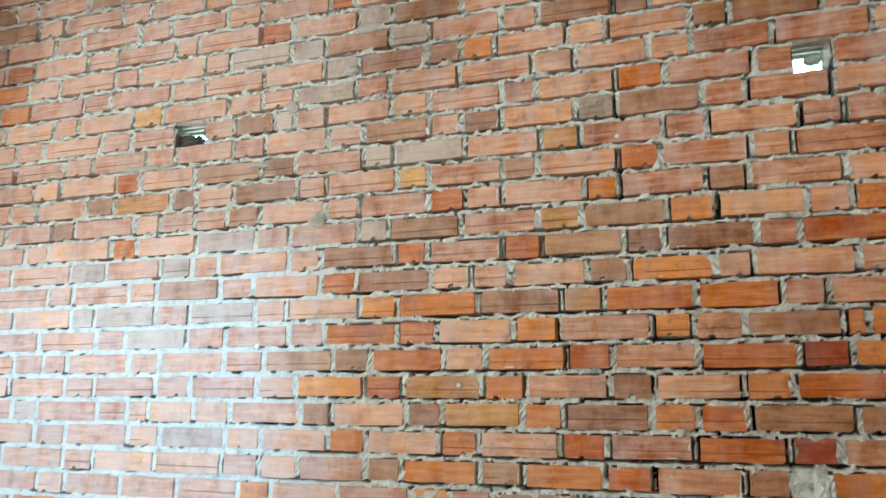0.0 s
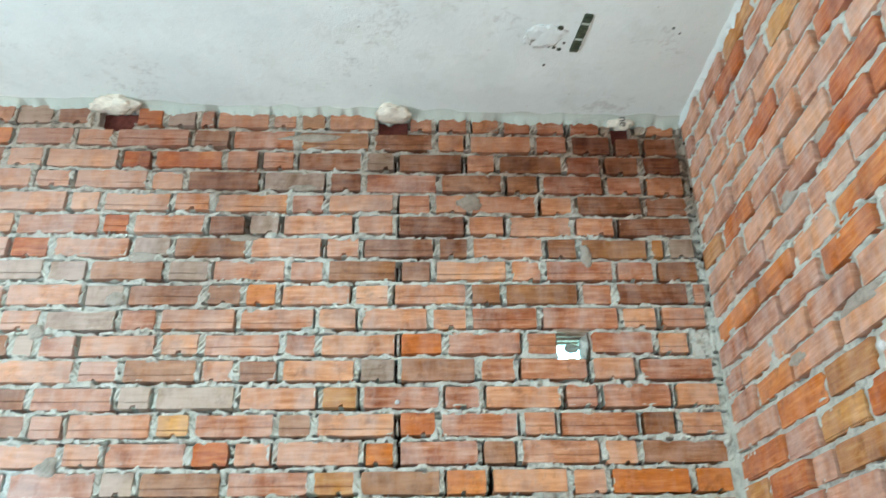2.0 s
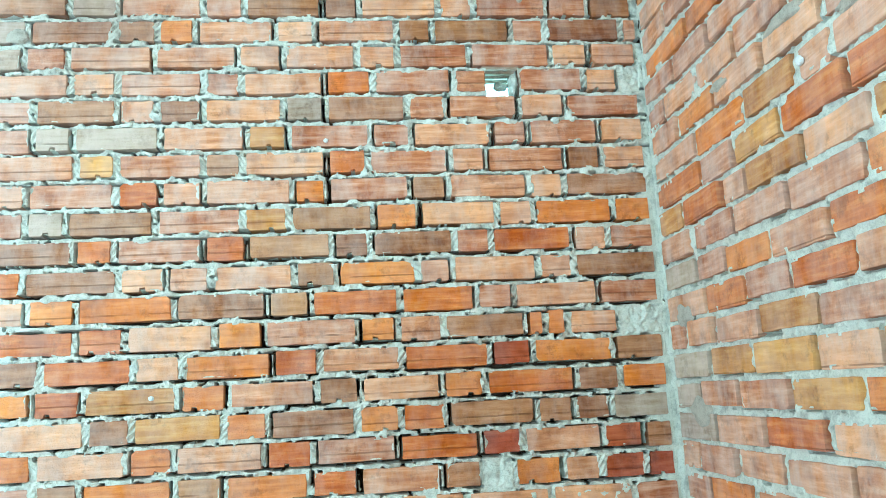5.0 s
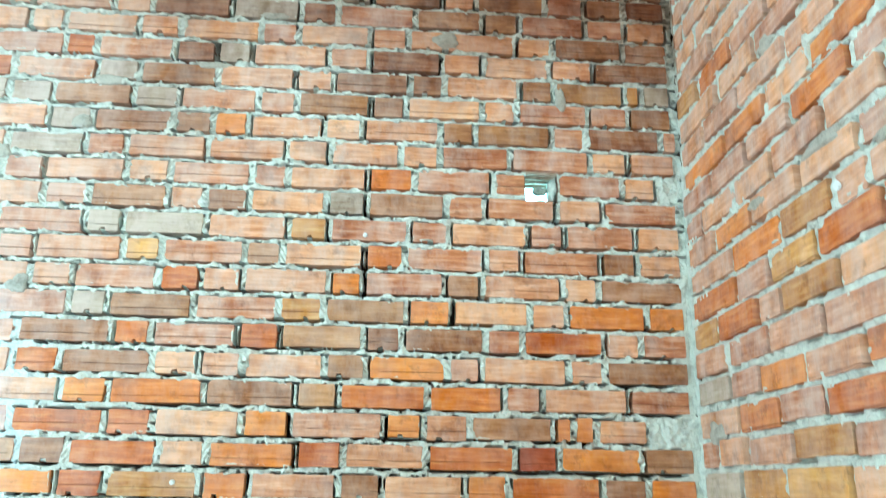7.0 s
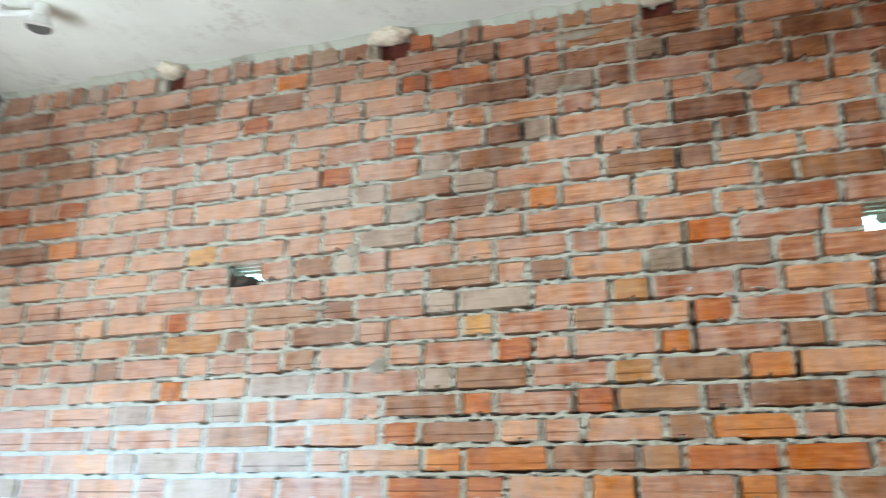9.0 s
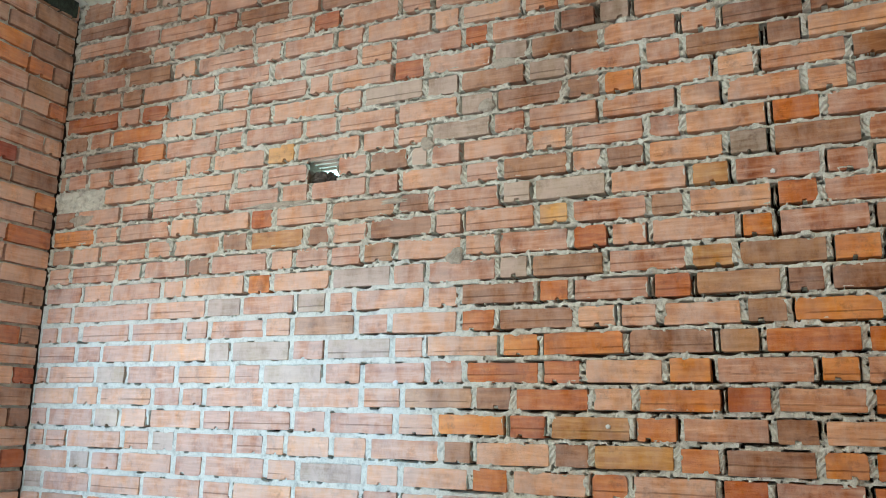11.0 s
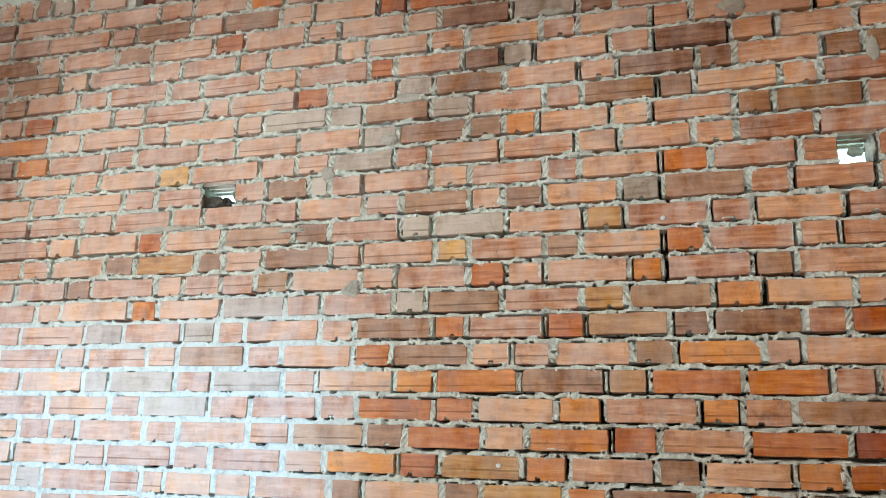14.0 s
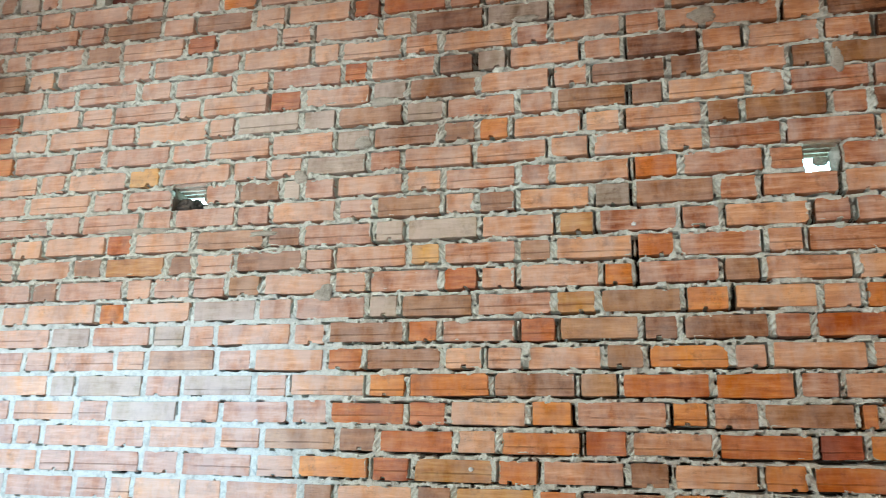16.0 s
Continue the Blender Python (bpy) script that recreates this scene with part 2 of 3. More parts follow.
ink = plain("ink", (0.08, 0.07, 0.07), 0.8, 0, 0.1)
earth = plain("earth", (0.20, 0.16, 0.11), 0.95, 0, 0.3)
sky_glow = bpy.data.materials.new("bright_sky")
sky_glow.use_nodes = True
sky_glow.node_tree.nodes.clear()
_e = sky_glow.node_tree.nodes.new("ShaderNodeEmission")
_o = sky_glow.node_tree.nodes.new("ShaderNodeOutputMaterial")
_e.inputs[0].default_value, _e.inputs[1].default_value = (0.45, 0.92, 1.0, 1), 15.0
sky_glow.node_tree.links.new(_e.outputs[0], _o.inputs[0])

# ---- helpers for meshes ----


def link_mesh(name, bm, mat, parent=None, label="", smooth=False):
    me = bpy.data.meshes.new(name)
    bm.to_mesh(me)
    bm.free()
    me.materials.append(mat)
    if smooth:
        me.shade_smooth()
    ob = new(name, me)
    ob.parent = parent
    if label:
        ob["label"] = label
    return ob


def part(name, bm, mat, parent, label="", smooth=False):
    return link_mesh(name, bm, mat, parent, label, smooth)


def box(bm, x0, x1, y0, y1, z0, z1):
    v = [bm.verts.new((x, y, z)) for x in (x0, x1) for y in (y0, y1) for z in (z0, z1)]
    for f in ((0, 1, 3, 2), (4, 6, 7, 5), (0, 4, 5, 1), (2, 3, 7, 6), (0, 2, 6, 4), (1, 5, 7, 3)):
        bm.faces.new([v[i] for i in f])


def walls_of_boxes(boxes):
    bm = bmesh.new()
    for b in boxes:
        box(bm, *b)
    bmesh.ops.recalc_face_normals(bm, faces=bm.faces)
    return bm


# ---- plan of the room ----
XW, XE, YB, TOP = -3.085, 0.447, -3.6, 2.905
COURSE, Z_REF = 0.075, 2.100


def top_at(x):
    """Underside of the ceiling, which climbs a little towards the west."""
    return 2.880 - 0.036 * (x + 0.8)


def climb(x, z):
    """How far the upper courses of the north wall have run out of level."""
    return -0.024 * (x + 0.8) * min(1.0, max(0.0, (z - 2.2) / 0.65))


THICK = 0.11
LETTERS = "abcdefghijklmnopqrstuvwxyzABCDEFGHIJ"

# Bond of the north wall, course by course from the ceiling down: where it starts (cm), the length of every brick with
# its joint (a letter per centimetre) and its finish: n plain, o orange, y yellow, d dull, b burnt, g smeared with cement,
# r red, m mortar fill, k opening, p pocket.
BOND = {
    -10: (-306, "ofgfhfnhkggicejjijhdoggnpihhiifci",
        "dnndgnnpnndnnngdpognnndnnnnnnnpgn"),
    -9: (-307, "zxlvltlqjvjsurhsilgj",
        "bnnnnnonnnbnddnnnbdd"),
    -8: (-306, "yoyiuktjuhtiishshsjjk",
        "nnnnbndnnoonndgbnbnbb"),
    -7: (-308, "pwhvmwjujuiuriurirjk",
        "nbnndnonnnnbgbndbnnn"),
    -6: (-308, "evujyjtjwhsjuisiisisl",
        "nnbnnnnnnnnnnnnnnnnbd"),
    -5: (-306, "jmiukwkukwgtjhtjsjrku",
        "dndnnnnnnnonbgnnbnnnb"),
    -4: (-308, "Ailwkwgvjujttiththscg",
        "ononnnnnongbnnbbnbbyg"),
    -3: (-308, "ljylwhyhujtktishthsjk",
        "dnonnnnnggdgnnbbnnnnb"),
    -2: (-307, "jxmwjwlttjtihsiththtc",
        "nbonnnnnngdbonnnbbnbn"),
    -1: (-308, "cijmuivjxkjsittjriruil",
        "dnnnnnnynnngnnnnnnnnnn"),
    0: (-308, "wwkwkpijmeitjthtkthfqhd",
        "mnnnnnknbgnnnnnnonnknnm"),
    1: (-308, "jumujujtjtjshjsitirkt",
        "dnnnnnnnnnndnbngdnnnn"),
    2: (-308, "ujwjvhtwjuhttitithrk",
        "onnnnondbnggnynnnnnn"),
    3: (-307, "imujtjuhluhuhthtiththk",
        "dnnnnbybnbnnyndnonnnbn"),
    4: (-308, "kukshwhljjuitiiugththv",
        "nnnnbnnnnbnnnonnondnnd"),
    5: (-308, "rmvhyiutjuhttjtjshti",
        "nnnnnongnngbnybonnoo"),
    6: (-306, "lJxmtjhwivhtithththk",
        "nnngngnnndonodbdnonn"),
    7: (-308, "hiwwiuivjujujisisguhu",
        "nnnnnnndnnodnnnbonnnb"),
    8: (-308, "rkvwhvkvivjvuiurhuo",
        "nnnnggngnnooddoonnn"),
    9: (-308, "evmuvjvltjujtjvhjtcdlj",
        "nngnnngnnnoononondoonm"),
    10: (-308, "tjwkhwjvlujtjtjsuitl",
        "nnnnnnnnndbonoonorod"),
    11: (-308, "gukkvjvkvktjujtisivjk",
        "nngnnnnnnnooyonbnoodo"),
    12: (-308, "giykiwjfokvhuititijuhhn",
        "nnnngnnnnnnbndyodoodddg"),
    13: (-308, "tilvkwjvjtjtitjssisif",
        "ngnnnnngnnonononornrd"),
    14: (-308, "hvvxjvvkksitjsjshfkhjf",
        "gnnnnnnnnnbodoondmonrr"),
}
BOND_EAST = {
    -9: (17, "ststs", "nnnnn"),
    -8: (8, "stsst", "nonnn"),
    -7: (20, "sstss", "nnnnn"),
    -6: (8, "tssst", "nnnnn"),
    -5: (16, "ttsts", "nonnn"),
    -4: (27, "tsttt", "nnnno"),
    -3: (15, "tstst", "onnnn"),
    -2: (28, "tttst", "nnonn"),
    -1: (18, "svrrt", "nnnnn"),
    0: (30, "tqutt", "nnonn"),
    1: (20, "ssutt", "nnonn"),
    2: (11, "srtrs", "nnnny"),
    3: (18, "tusst", "onnnn"),
    4: (28, "wsjo", "nndn"),
    5: (0, "Aorun", "ndyon"),
    6: (16, "ujtsc", "nnynn"),
    7: (0, "ruuvk", "nnnnn"),
    8: (0, "snrss", "gnnno"),
    9: (0, "vsptk", "nnnon"),
    10: (11, "ntts", "nnyn"),
    11: (0, "uturf", "gnndn"),
    12: (0, "nrtul", "gnnyo"),
    13: (0, "uuus", "gnon"),
    14: (11, "srvh", "nnnn"),
}


def courses(bond, c):
    """Bricks of a course: start, end, finish."""
    start, lengths, finish = bond[c]
    x, out = start / 100, []
    for letter, k in zip(lengths, finish):
        w = (LETTERS.index(letter) + 3) / 100
        out.append((x, x + w, k))
        x += w
    return out


def running_course(rng, start, end, offset):
    """A course with no special plan: stretchers with a few headers between."""
    x, out = start - offset, []
    while x < end:
        w = rng.choice((0.21, 0.215, 0.22, 0.22, 0.115))
        a, b = max(x, start), min(x + w, end)
        if b - a > 0.04:
            out.append((a, b, rng.choice("nnnnnnnonnnod")))
        x += w
    return out


OPENINGS = [(a, b) for a, b, k in courses(BOND, 0) if k == "k"]


def brick_mesh_rings(rng, w, h, header):
    """Outline of a worn brick face round its centre, anticlockwise seen from the front: x, z."""
    n = 3 if w < 0.13 else 6
    j = lambda s: rng.uniform(-s, s)  # noqa: E731
    cut = lambda: rng.uniform(0.0008, 0.0035) if rng.random() < 0.92 else rng.uniform(0.004, 0.010)  # noqa: E731
    a, b, pts = w / 2, h / 2, []
    bottom = [(-a + w * i / n, -b + j(0.0014)) for i in range(1, n)]
    if header and rng.random() < 0.7:
        c, r = rng.uniform(-0.22, 0.22) * w, rng.uniform(0.0055, 0.0095)
        bottom = [(x, z) for x, z in bottom if abs(x - c) > r * 1.8]
        bottom += [(c - r, -b), (c - r * 0.7, -b + r * rng.uniform(0.7, 1.2)), (c + r * 0.7, -b + r * rng.uniform(0.7, 1.2)), (c + r, -b)]
        bottom.sort()
    top = [(a - w * i / n, b + j(0.0014)) for i in range(1, n)]
    c1, c2, c3, c4 = cut(), cut(), cut(), cut()
    pts += [(-a, -b + c1), (-a + c1, -b)] + bottom + [(a - c2, -b), (a + j(0.001), -b + c2), (a + j(0.002), 0)]
    pts += [(a, b - c3), (a - c3, b)] + top + [(-a + c4, b), (-a, b - c4), (-a + j(0.002), 0)]
    return pts


def brick_bm(rng, w, h, depth, header, bm=None, at=(0, 0, 0), lean=0.0, east=0):
    """A brick: a worn face a little proud, a rounded arris and sides that run back into the wall."""
    own = bm is None
    bm = bm or bmesh.new()
    pts = brick_mesh_rings(rng, w, h, header)
    arris = rng.uniform(0.0006, 0.0013)
    rings = []
    for inset, y in ((0, depth), (0, arris), (arris, 0.0)):
        ring = []
        for x, z in pts:
            s = 1 - inset / (w / 2), 1 - inset / (h / 2)
            px, py, pz = x * s[0], y + lean * x, z * s[1]
            if east == 1:
                px, py = py, -px
            elif east == -1:
                px, py = -py, px
            ring.append(bm.verts.new((px + at[0], py + at[1], pz + at[2])))
        rings.append(ring)
    k = len(pts)
    for r0, r1 in zip(rings, rings[1:]):
        for i in range(k):
            bm.faces.new((r0[i], r0[(i + 1) % k], r1[(i + 1) % k], r1[i]))
    bm.faces.new(rings[-1])
    return bm


def hill(x, y, z, scale):
    return noise.noise(Vector((x * scale, y * scale, z * scale)))


def mortar_sheet(name, u0, u1, z0, z1, cell, place, recess, parent, holes=()):
    """The joints: one rough sheet of cement behind the brick faces; recess gives its depth, or None inside a brick."""
    nu, nz = int((u1 - u0) / cell) + 1, int((z1 - z0) / cell) + 1
    us, zs = np.linspace(u0, u1, nu), np.linspace(z0, z1, nz)
    verts, inside = [], []
    for z in zs:
        for u in us:
            d = recess(u, z)
            inside.append(d is None)
            verts.append(place(u, 0.045 if d is None else d, z))
    faces = []
    for i in range(nz - 1):
        for k in range(nu - 1):
            mu, mz = (us[k] + us[k + 1]) / 2, (zs[i] + zs[i + 1]) / 2
            if any(a < mu < b and c < mz < d for a, b, c, d in holes):
                continue
            quad = (i * nu + k, i * nu + k + 1, (i + 1) * nu + k + 1, (i + 1) * nu + k)
            if sum(inside[q] for q in quad) < 3:
                faces.append(quad)
    me = bpy.data.meshes.new(name)
    me.from_pydata([tuple(v) for v in verts], [], faces)
    me.materials.append(mortar)
    ob = new(name, me)
    ob.parent = parent
    return ob


WADS = ((-2.225, 0.050, 1.0), (-1.345, 0.070, 2.0), (-0.475, 0.058, 3.0), (0.252, 0.040, 4.0))


def edges_of(bond):
    return {c: courses(bond, c) for c in bond}


NORTH = edges_of(BOND)


def spot(c, z, u):
    """The brick of course c at u: how far u lies from its two ends, and whether the place is filled with mortar."""
    for a, b, k in NORTH.get(c, ()):
        if a <= u < b:
            return u - a, b - u, k in "mp"
    return 0.012, 0.012, False


def flushness(u, z):
    """1 where the joints are pointed flush: low down by the west corner, and along the east corner."""
    s = min(1, max(0, (-0.95 - u) / 0.8)) * min(1, max(0, (1.80 - z) / 0.15))
    return max(s, min(1, max(0, (u - 0.385) / 0.02)) * min(1, max(0, (1.85 - z) / 0.1)))


HALF_BRICK, HALF_JOINT = 0.0288, 0.0100


def crease(e, width, deep):
    """Depth of an open joint at a distance e from the brick's edge."""
    return deep * max(0.0, 1.0 - max(0.0, e) / width) ** 0.7


def lumpy(u, z):
    """How deep the joint lies behind the faces: lumps squeezed out between the bricks, and the seams where it has shrunk away."""
    if z > top_at(u) - 0.080 and any(abs(u - x) < 0.8 * w for x, w, _ in WADS):
        return 0.046
    z -= climb(u, z - climb(u, z))
    c = round((Z_REF - z) / COURSE)
    dz = z - (Z_REF - c * COURSE)
    left, right, fill = spot(c, z, u)
    if fill:
        return 0.004 + 0.006 * hill(u, 3.1, z, 14) + 0.008 * hill(u, 8.2, z, 45) + 0.004 * hill(u, 5.5, z, 100)
    under = min(HALF_BRICK - abs(dz), left - HALF_JOINT, right - HALF_JOINT)
    if under > 0.010:
        return None
    s = flushness(u, z)
    slop = 0.0016 * min(1.0, max(0.0, -0.6 - u))
    rough = 0.0024 - slop + 0.0060 * hill(u, 3.1, z, 13) + 0.0105 * hill(u, 8.2, z, 36) + 0.0040 * hill(u, 5.5, z, 90)
    upright = abs(dz) < HALF_BRICK and min(left, right) < HALF_JOINT
    if upright:
        # the trowel's twist in the upright joints
        rough += 0.0022 * math.sin((u + (0.8 if c % 2 else -0.8) * dz) * 380 + 9 * hill(u, 44.0, z, 6))
    flush = 0.0022 + 0.004 * hill(u, 1.7, z, 30)
    d = max(-0.0065, rough * (1 - s) + flush * s) + 0.9 * max(0.0, under)
    tight = 0.34 * s + (0.2 if u > 0.405 and z < 1.85 else 0)
    blob = 0.60 * hill(u, 61.0, z, 30) + 0.55 * hill(u, 67.0, z, 8)
    fine = 0.25 * hill(u, 85.0, z, 110)
    if -0.046 < dz < -0.026 and blob + fine > tight - (0.16 if u > -1.2 else 0.10):
        d += crease(-HALF_BRICK - dz, 0.0042 + 0.013 * min(1, max(0, blob - tight + 0.08)), 0.040)
    if dz > 0.026 and blob + fine < -0.12 - tight:
        d += crease(dz - HALF_BRICK, 0.0040, 0.036)
    if upright:
        pick = round(u * 7) * 1.3
        for e, seed, need in ((HALF_JOINT - left if left < right else 9, 71.0, 0.11), (HALF_JOINT - right if right <= left else 9, 77.0, 0.11)):
            if e > 1:
                continue
            much = hill(c * 1.7, seed, pick, 0.77) + 0.4 * blob - need - tight
            if much > 0:
                d += crease(e, 0.0044 + 0.016 * min(0.5, much), 0.045)
    pit = hill(u, 81.0, z, 70) + 0.4 * blob - 0.50 - tight
    if pit > 0:
        d += min(0.040, 0.30 * pit)
    return d if d < 0.017 else None


# ---- the walls ----
H0, H1 = Z_REF - 0.044, Z_REF + 0.044
holes = [(a - 0.006, b + 0.004, H0, H1) for a, b in OPENINGS]
(ha0, ha1, _, _), (hb0, hb1, _, _) = holes
Y0, Y1 = 0.080, THICK
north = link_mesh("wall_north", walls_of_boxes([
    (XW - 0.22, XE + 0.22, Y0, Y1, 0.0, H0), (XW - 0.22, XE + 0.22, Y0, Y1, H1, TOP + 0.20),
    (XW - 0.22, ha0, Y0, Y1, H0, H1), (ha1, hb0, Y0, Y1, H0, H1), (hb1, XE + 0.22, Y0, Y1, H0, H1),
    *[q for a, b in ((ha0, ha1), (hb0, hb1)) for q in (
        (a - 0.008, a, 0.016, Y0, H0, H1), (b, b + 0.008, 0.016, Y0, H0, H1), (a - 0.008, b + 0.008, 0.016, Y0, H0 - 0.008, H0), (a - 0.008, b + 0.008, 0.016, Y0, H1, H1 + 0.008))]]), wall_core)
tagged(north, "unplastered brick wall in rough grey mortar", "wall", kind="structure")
mortar_sheet("mortar", XW, XE, 0.86, 2.975, 0.0029, lambda u, d, z: (u, d, z), lumpy, north, holes)
mortar_sheet("mortar", XW, XE, 0.0, 0.86, 0.03, lambda u, d, z: (u, d, z), lambda u, z: 0.012, north)

# east wall, with an unseen opening added behind the walker for the fill light
OE = (-2.9, -1.9, 0.8, 2.45)
east = link_mesh("wall_east", walls_of_boxes([
    (XE + 0.034, XE + 0.22, OE[1], 0.032, 0.0, TOP + 0.20), (XE + 0.034, XE + 0.22, YB, OE[0], 0.0, TOP + 0.20),
    (XE + 0.034, XE + 0.22, OE[0], OE[1], 0.0, OE[2]), (XE + 0.034, XE + 0.22, OE[0], OE[1], OE[3], TOP + 0.20)]), mortar)
tagged(east, "unplastered brick side wall with thick mortar joints", "wall", kind="structure")


def east_rows():
    """The courses of the east wall: height, then start, end and finish of every brick, counted from the corner."""
    rng, rows = random.Random(33), {}
    for c in range(-10, 28):
        z = Z_REF + 0.018 - c * COURSE
        if z > top_at(XE) - 0.02 or z < 0.03:
            continue
        if c in BOND_EAST:
            row = courses(BOND_EAST, c)
            if row[0][0] > 0.06:
                row = [(0.0, row[0][0], "n")] + row
            row += running_course(rng, row[-1][1], 1.7, 0)
        else:
            row = running_course(rng, 0.0, 1.7, 0.05 + 0.11 * (c % 2))
        rows[c] = (z, row)
    return rows


EAST = east_rows()


def lumpy_east(u, z):
    """Cement slopped flush over the beds; at the south end of each brick the joint stands open."""
    c = round((Z_REF + 0.018 - z) / COURSE)
    dz = z - (Z_REF + 0.018 - c * COURSE)
    _, row = EAST.get(c, (0, ()))
    near, far = 1.0, 1.0
    for a, b, _ in row:
        if a <= -u < b:
            near, far = -u - a, b + u
            break
    if abs(dz) < 0.021 and near > 0.014 and far > 0.014:
        return None
    d = 0.0035 + 0.006 * hill(u, 13.1, z, 14) + 0.007 * hill(u, 18.2, z, 42) + 0.004 * hill(u, 15.5, z, 95) - (0.006 if u > -0.035 else 0)
    d = max(-0.003, d)
    if abs(dz) < 0.032 and far < 0.012 and hill(c * 1.3, 51.0, round(b * 9) * 1.7, 0.71) > -0.22:
        d += crease(abs(far - 0.006) - 0.002, 0.006, 0.020)
    elif dz < -0.026 and hill(u, 55.0, z, 22) + 0.5 * hill(u, 57.0, z, 6) > 0.12:
        d += crease(-0.029 - dz, 0.005, 0.018)
    return min(0.034, d)


mortar_sheet("mortar", -1.7, 0.0, 0.80, TOP, 0.0040, lambda u, d, z: (XE + d, u, z), lumpy_east, east)

# west wall, with an unseen window opening added behind the walker for the fill light
OW = (-2.9, -1.3, 0.8, 2.45)
west = link_mesh("wall_west", walls_of_boxes([
    (XW - 0.22, XW - 0.056, OW[1], 0.032, 0.0, TOP + 0.20), (XW - 0.22, XW - 0.056, YB, OW[0], 0.0, TOP + 0.20),
    (XW - 0.22, XW - 0.056, OW[0], OW[1], 0.0, OW[2]), (XW - 0.22, XW - 0.056, OW[0], OW[1], OW[3], TOP + 0.20)]), mortar)
tagged(west, "unplastered reddish brick wall with deep dark joints", "wall", kind="structure")


def lumpy_west(u, z):
    return max(0.004, 0.017 + 0.014 * hill(u, 23.1, z, 18) + 0.006 * hill(u, 28.2, z, 60))


mortar_sheet("mortar", -0.9, 0.0, 0.80, 2.95, 0.010, lambda u, d, z: (XW - d, u, z), lumpy_west, west)

# south wall behind the walker, with the wide doorway that the sun comes through
DX0, DX1, DTOP = -3.05, -1.39, 2.33
south = link_mesh("wall_south", walls_of_boxes([
    (XW - 0.22, DX0, YB - 0.15, YB, 0, TOP + 0.20), (DX1, XE + 0.22, YB - 0.15, YB, 0, TOP + 0.20),
    (DX0, DX1, YB - 0.15, YB, DTOP, TOP + 0.20)]), plaster)
tagged(south, "plain plastered wall with a wide doorway", "wall", kind="structure")

floor = link_mesh("floor", walls_of_boxes([(XW - 0.22, XE + 0.22, YB - 0.15, THICK, -0.15, 0.0)]), concrete)
tagged(floor, "bare grey cement floor", "floor", kind="structure")

# ceiling: trowelled plaster, uneven by a few millimetres
bm = bmesh.new()
nx, ny = 150, 120
grid = [[bm.verts.new((XW - 0.22 + (XE - XW + 0.44) * i / nx, YB - 0.15 + (0.23 - YB) * k / ny,
                       TOP + 0.004 * hill(i * 0.03, k * 0.03, 0.5, 3.0) + 0.0015 * hill(i * 0.03, k * 0.03, 2.5, 14))) for i in range(nx + 1)] for k in range(ny + 1)]
for k in range(ny):
    for i in range(nx):
        bm.faces.new((grid[k][i], grid[k + 1][i], grid[k + 1][i + 1], grid[k][i + 1]))
box(bm, XW - 0.22, XE + 0.22, YB - 0.15, THICK, TOP + 0.02, TOP + 0.20)
for v in bm.verts:
    v.co.z += top_at(v.co.x) - TOP
ceiling = link_mesh("ceiling", bm, plaster, smooth=True)
tagged(ceiling, "pale grey trowelled plaster ceiling with stains", "ceiling", kind="structure")

ground = link_mesh("ground", walls_of_boxes([(-300, 300, -300, 300, -0.4, -0.16)]), earth)
tagged(ground, "bare earth outside", "ground", kind="structure")

bm = bmesh.new()
for x0, x1 in ((ha0 - 1.2, hb1 + 1.0),):
    vs = [bm.verts.new(v) for v in ((x0, 1.0, 0.6), (x1, 1.0, 0.6), (x1, 1.0, 3.6), (x0, 1.0, 3.6))]
    bm.faces.new(vs)
backdrop = link_mesh("backdrop", bm, sky_glow)
tagged(backdrop, "bright sky outside the wall", "sky", kind="structure")


def ragged_edge(name, u0, u1, place, drop, reach, mat, parent):
    """Plaster squeezed out where ceiling and wall meet, with a torn lower edge."""
    bm = bmesh.new()
    n = int((u1 - u0) / 0.004)
    rows = []
    for i in range(n + 1):
        u = u0 + (u1 - u0) * i / n
        d = drop * (0.7 + 1.2 * hill(u, 31.0, 0, 9) + 1.1 * hill(u, 37.0, 0, 32) + 0.5 * hill(u, 39.0, 0, 80))
        d = max(0.002, d)
        out = 0.010 + 0.006 * hill(u, 41.0, 0, 20)
        high = top_at(place(u, 0, 0)[0])
        rows.append([bm.verts.new(place(u, q, z)) for q, z in ((-reach * (1 + 0.7 * abs(hill(u, 51, 0, 8))), high + 0.003), (-out, high - 0.004), (-out * 0.7, high - d), (0.02, high - d - 0.002))])
    for a, b in zip(rows, rows[1:]):
        for i in range(3):
            bm.faces.new((a[i], b[i], b[i + 1], a[i + 1]))
    ob = link_mesh(name, bm, mat, parent, smooth=True)
    return tagged(ob, "torn plaster edge along the ceiling", kind="")


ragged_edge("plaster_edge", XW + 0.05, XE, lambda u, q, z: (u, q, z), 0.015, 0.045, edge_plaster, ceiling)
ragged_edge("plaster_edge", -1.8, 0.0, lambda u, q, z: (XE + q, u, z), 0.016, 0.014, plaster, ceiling)

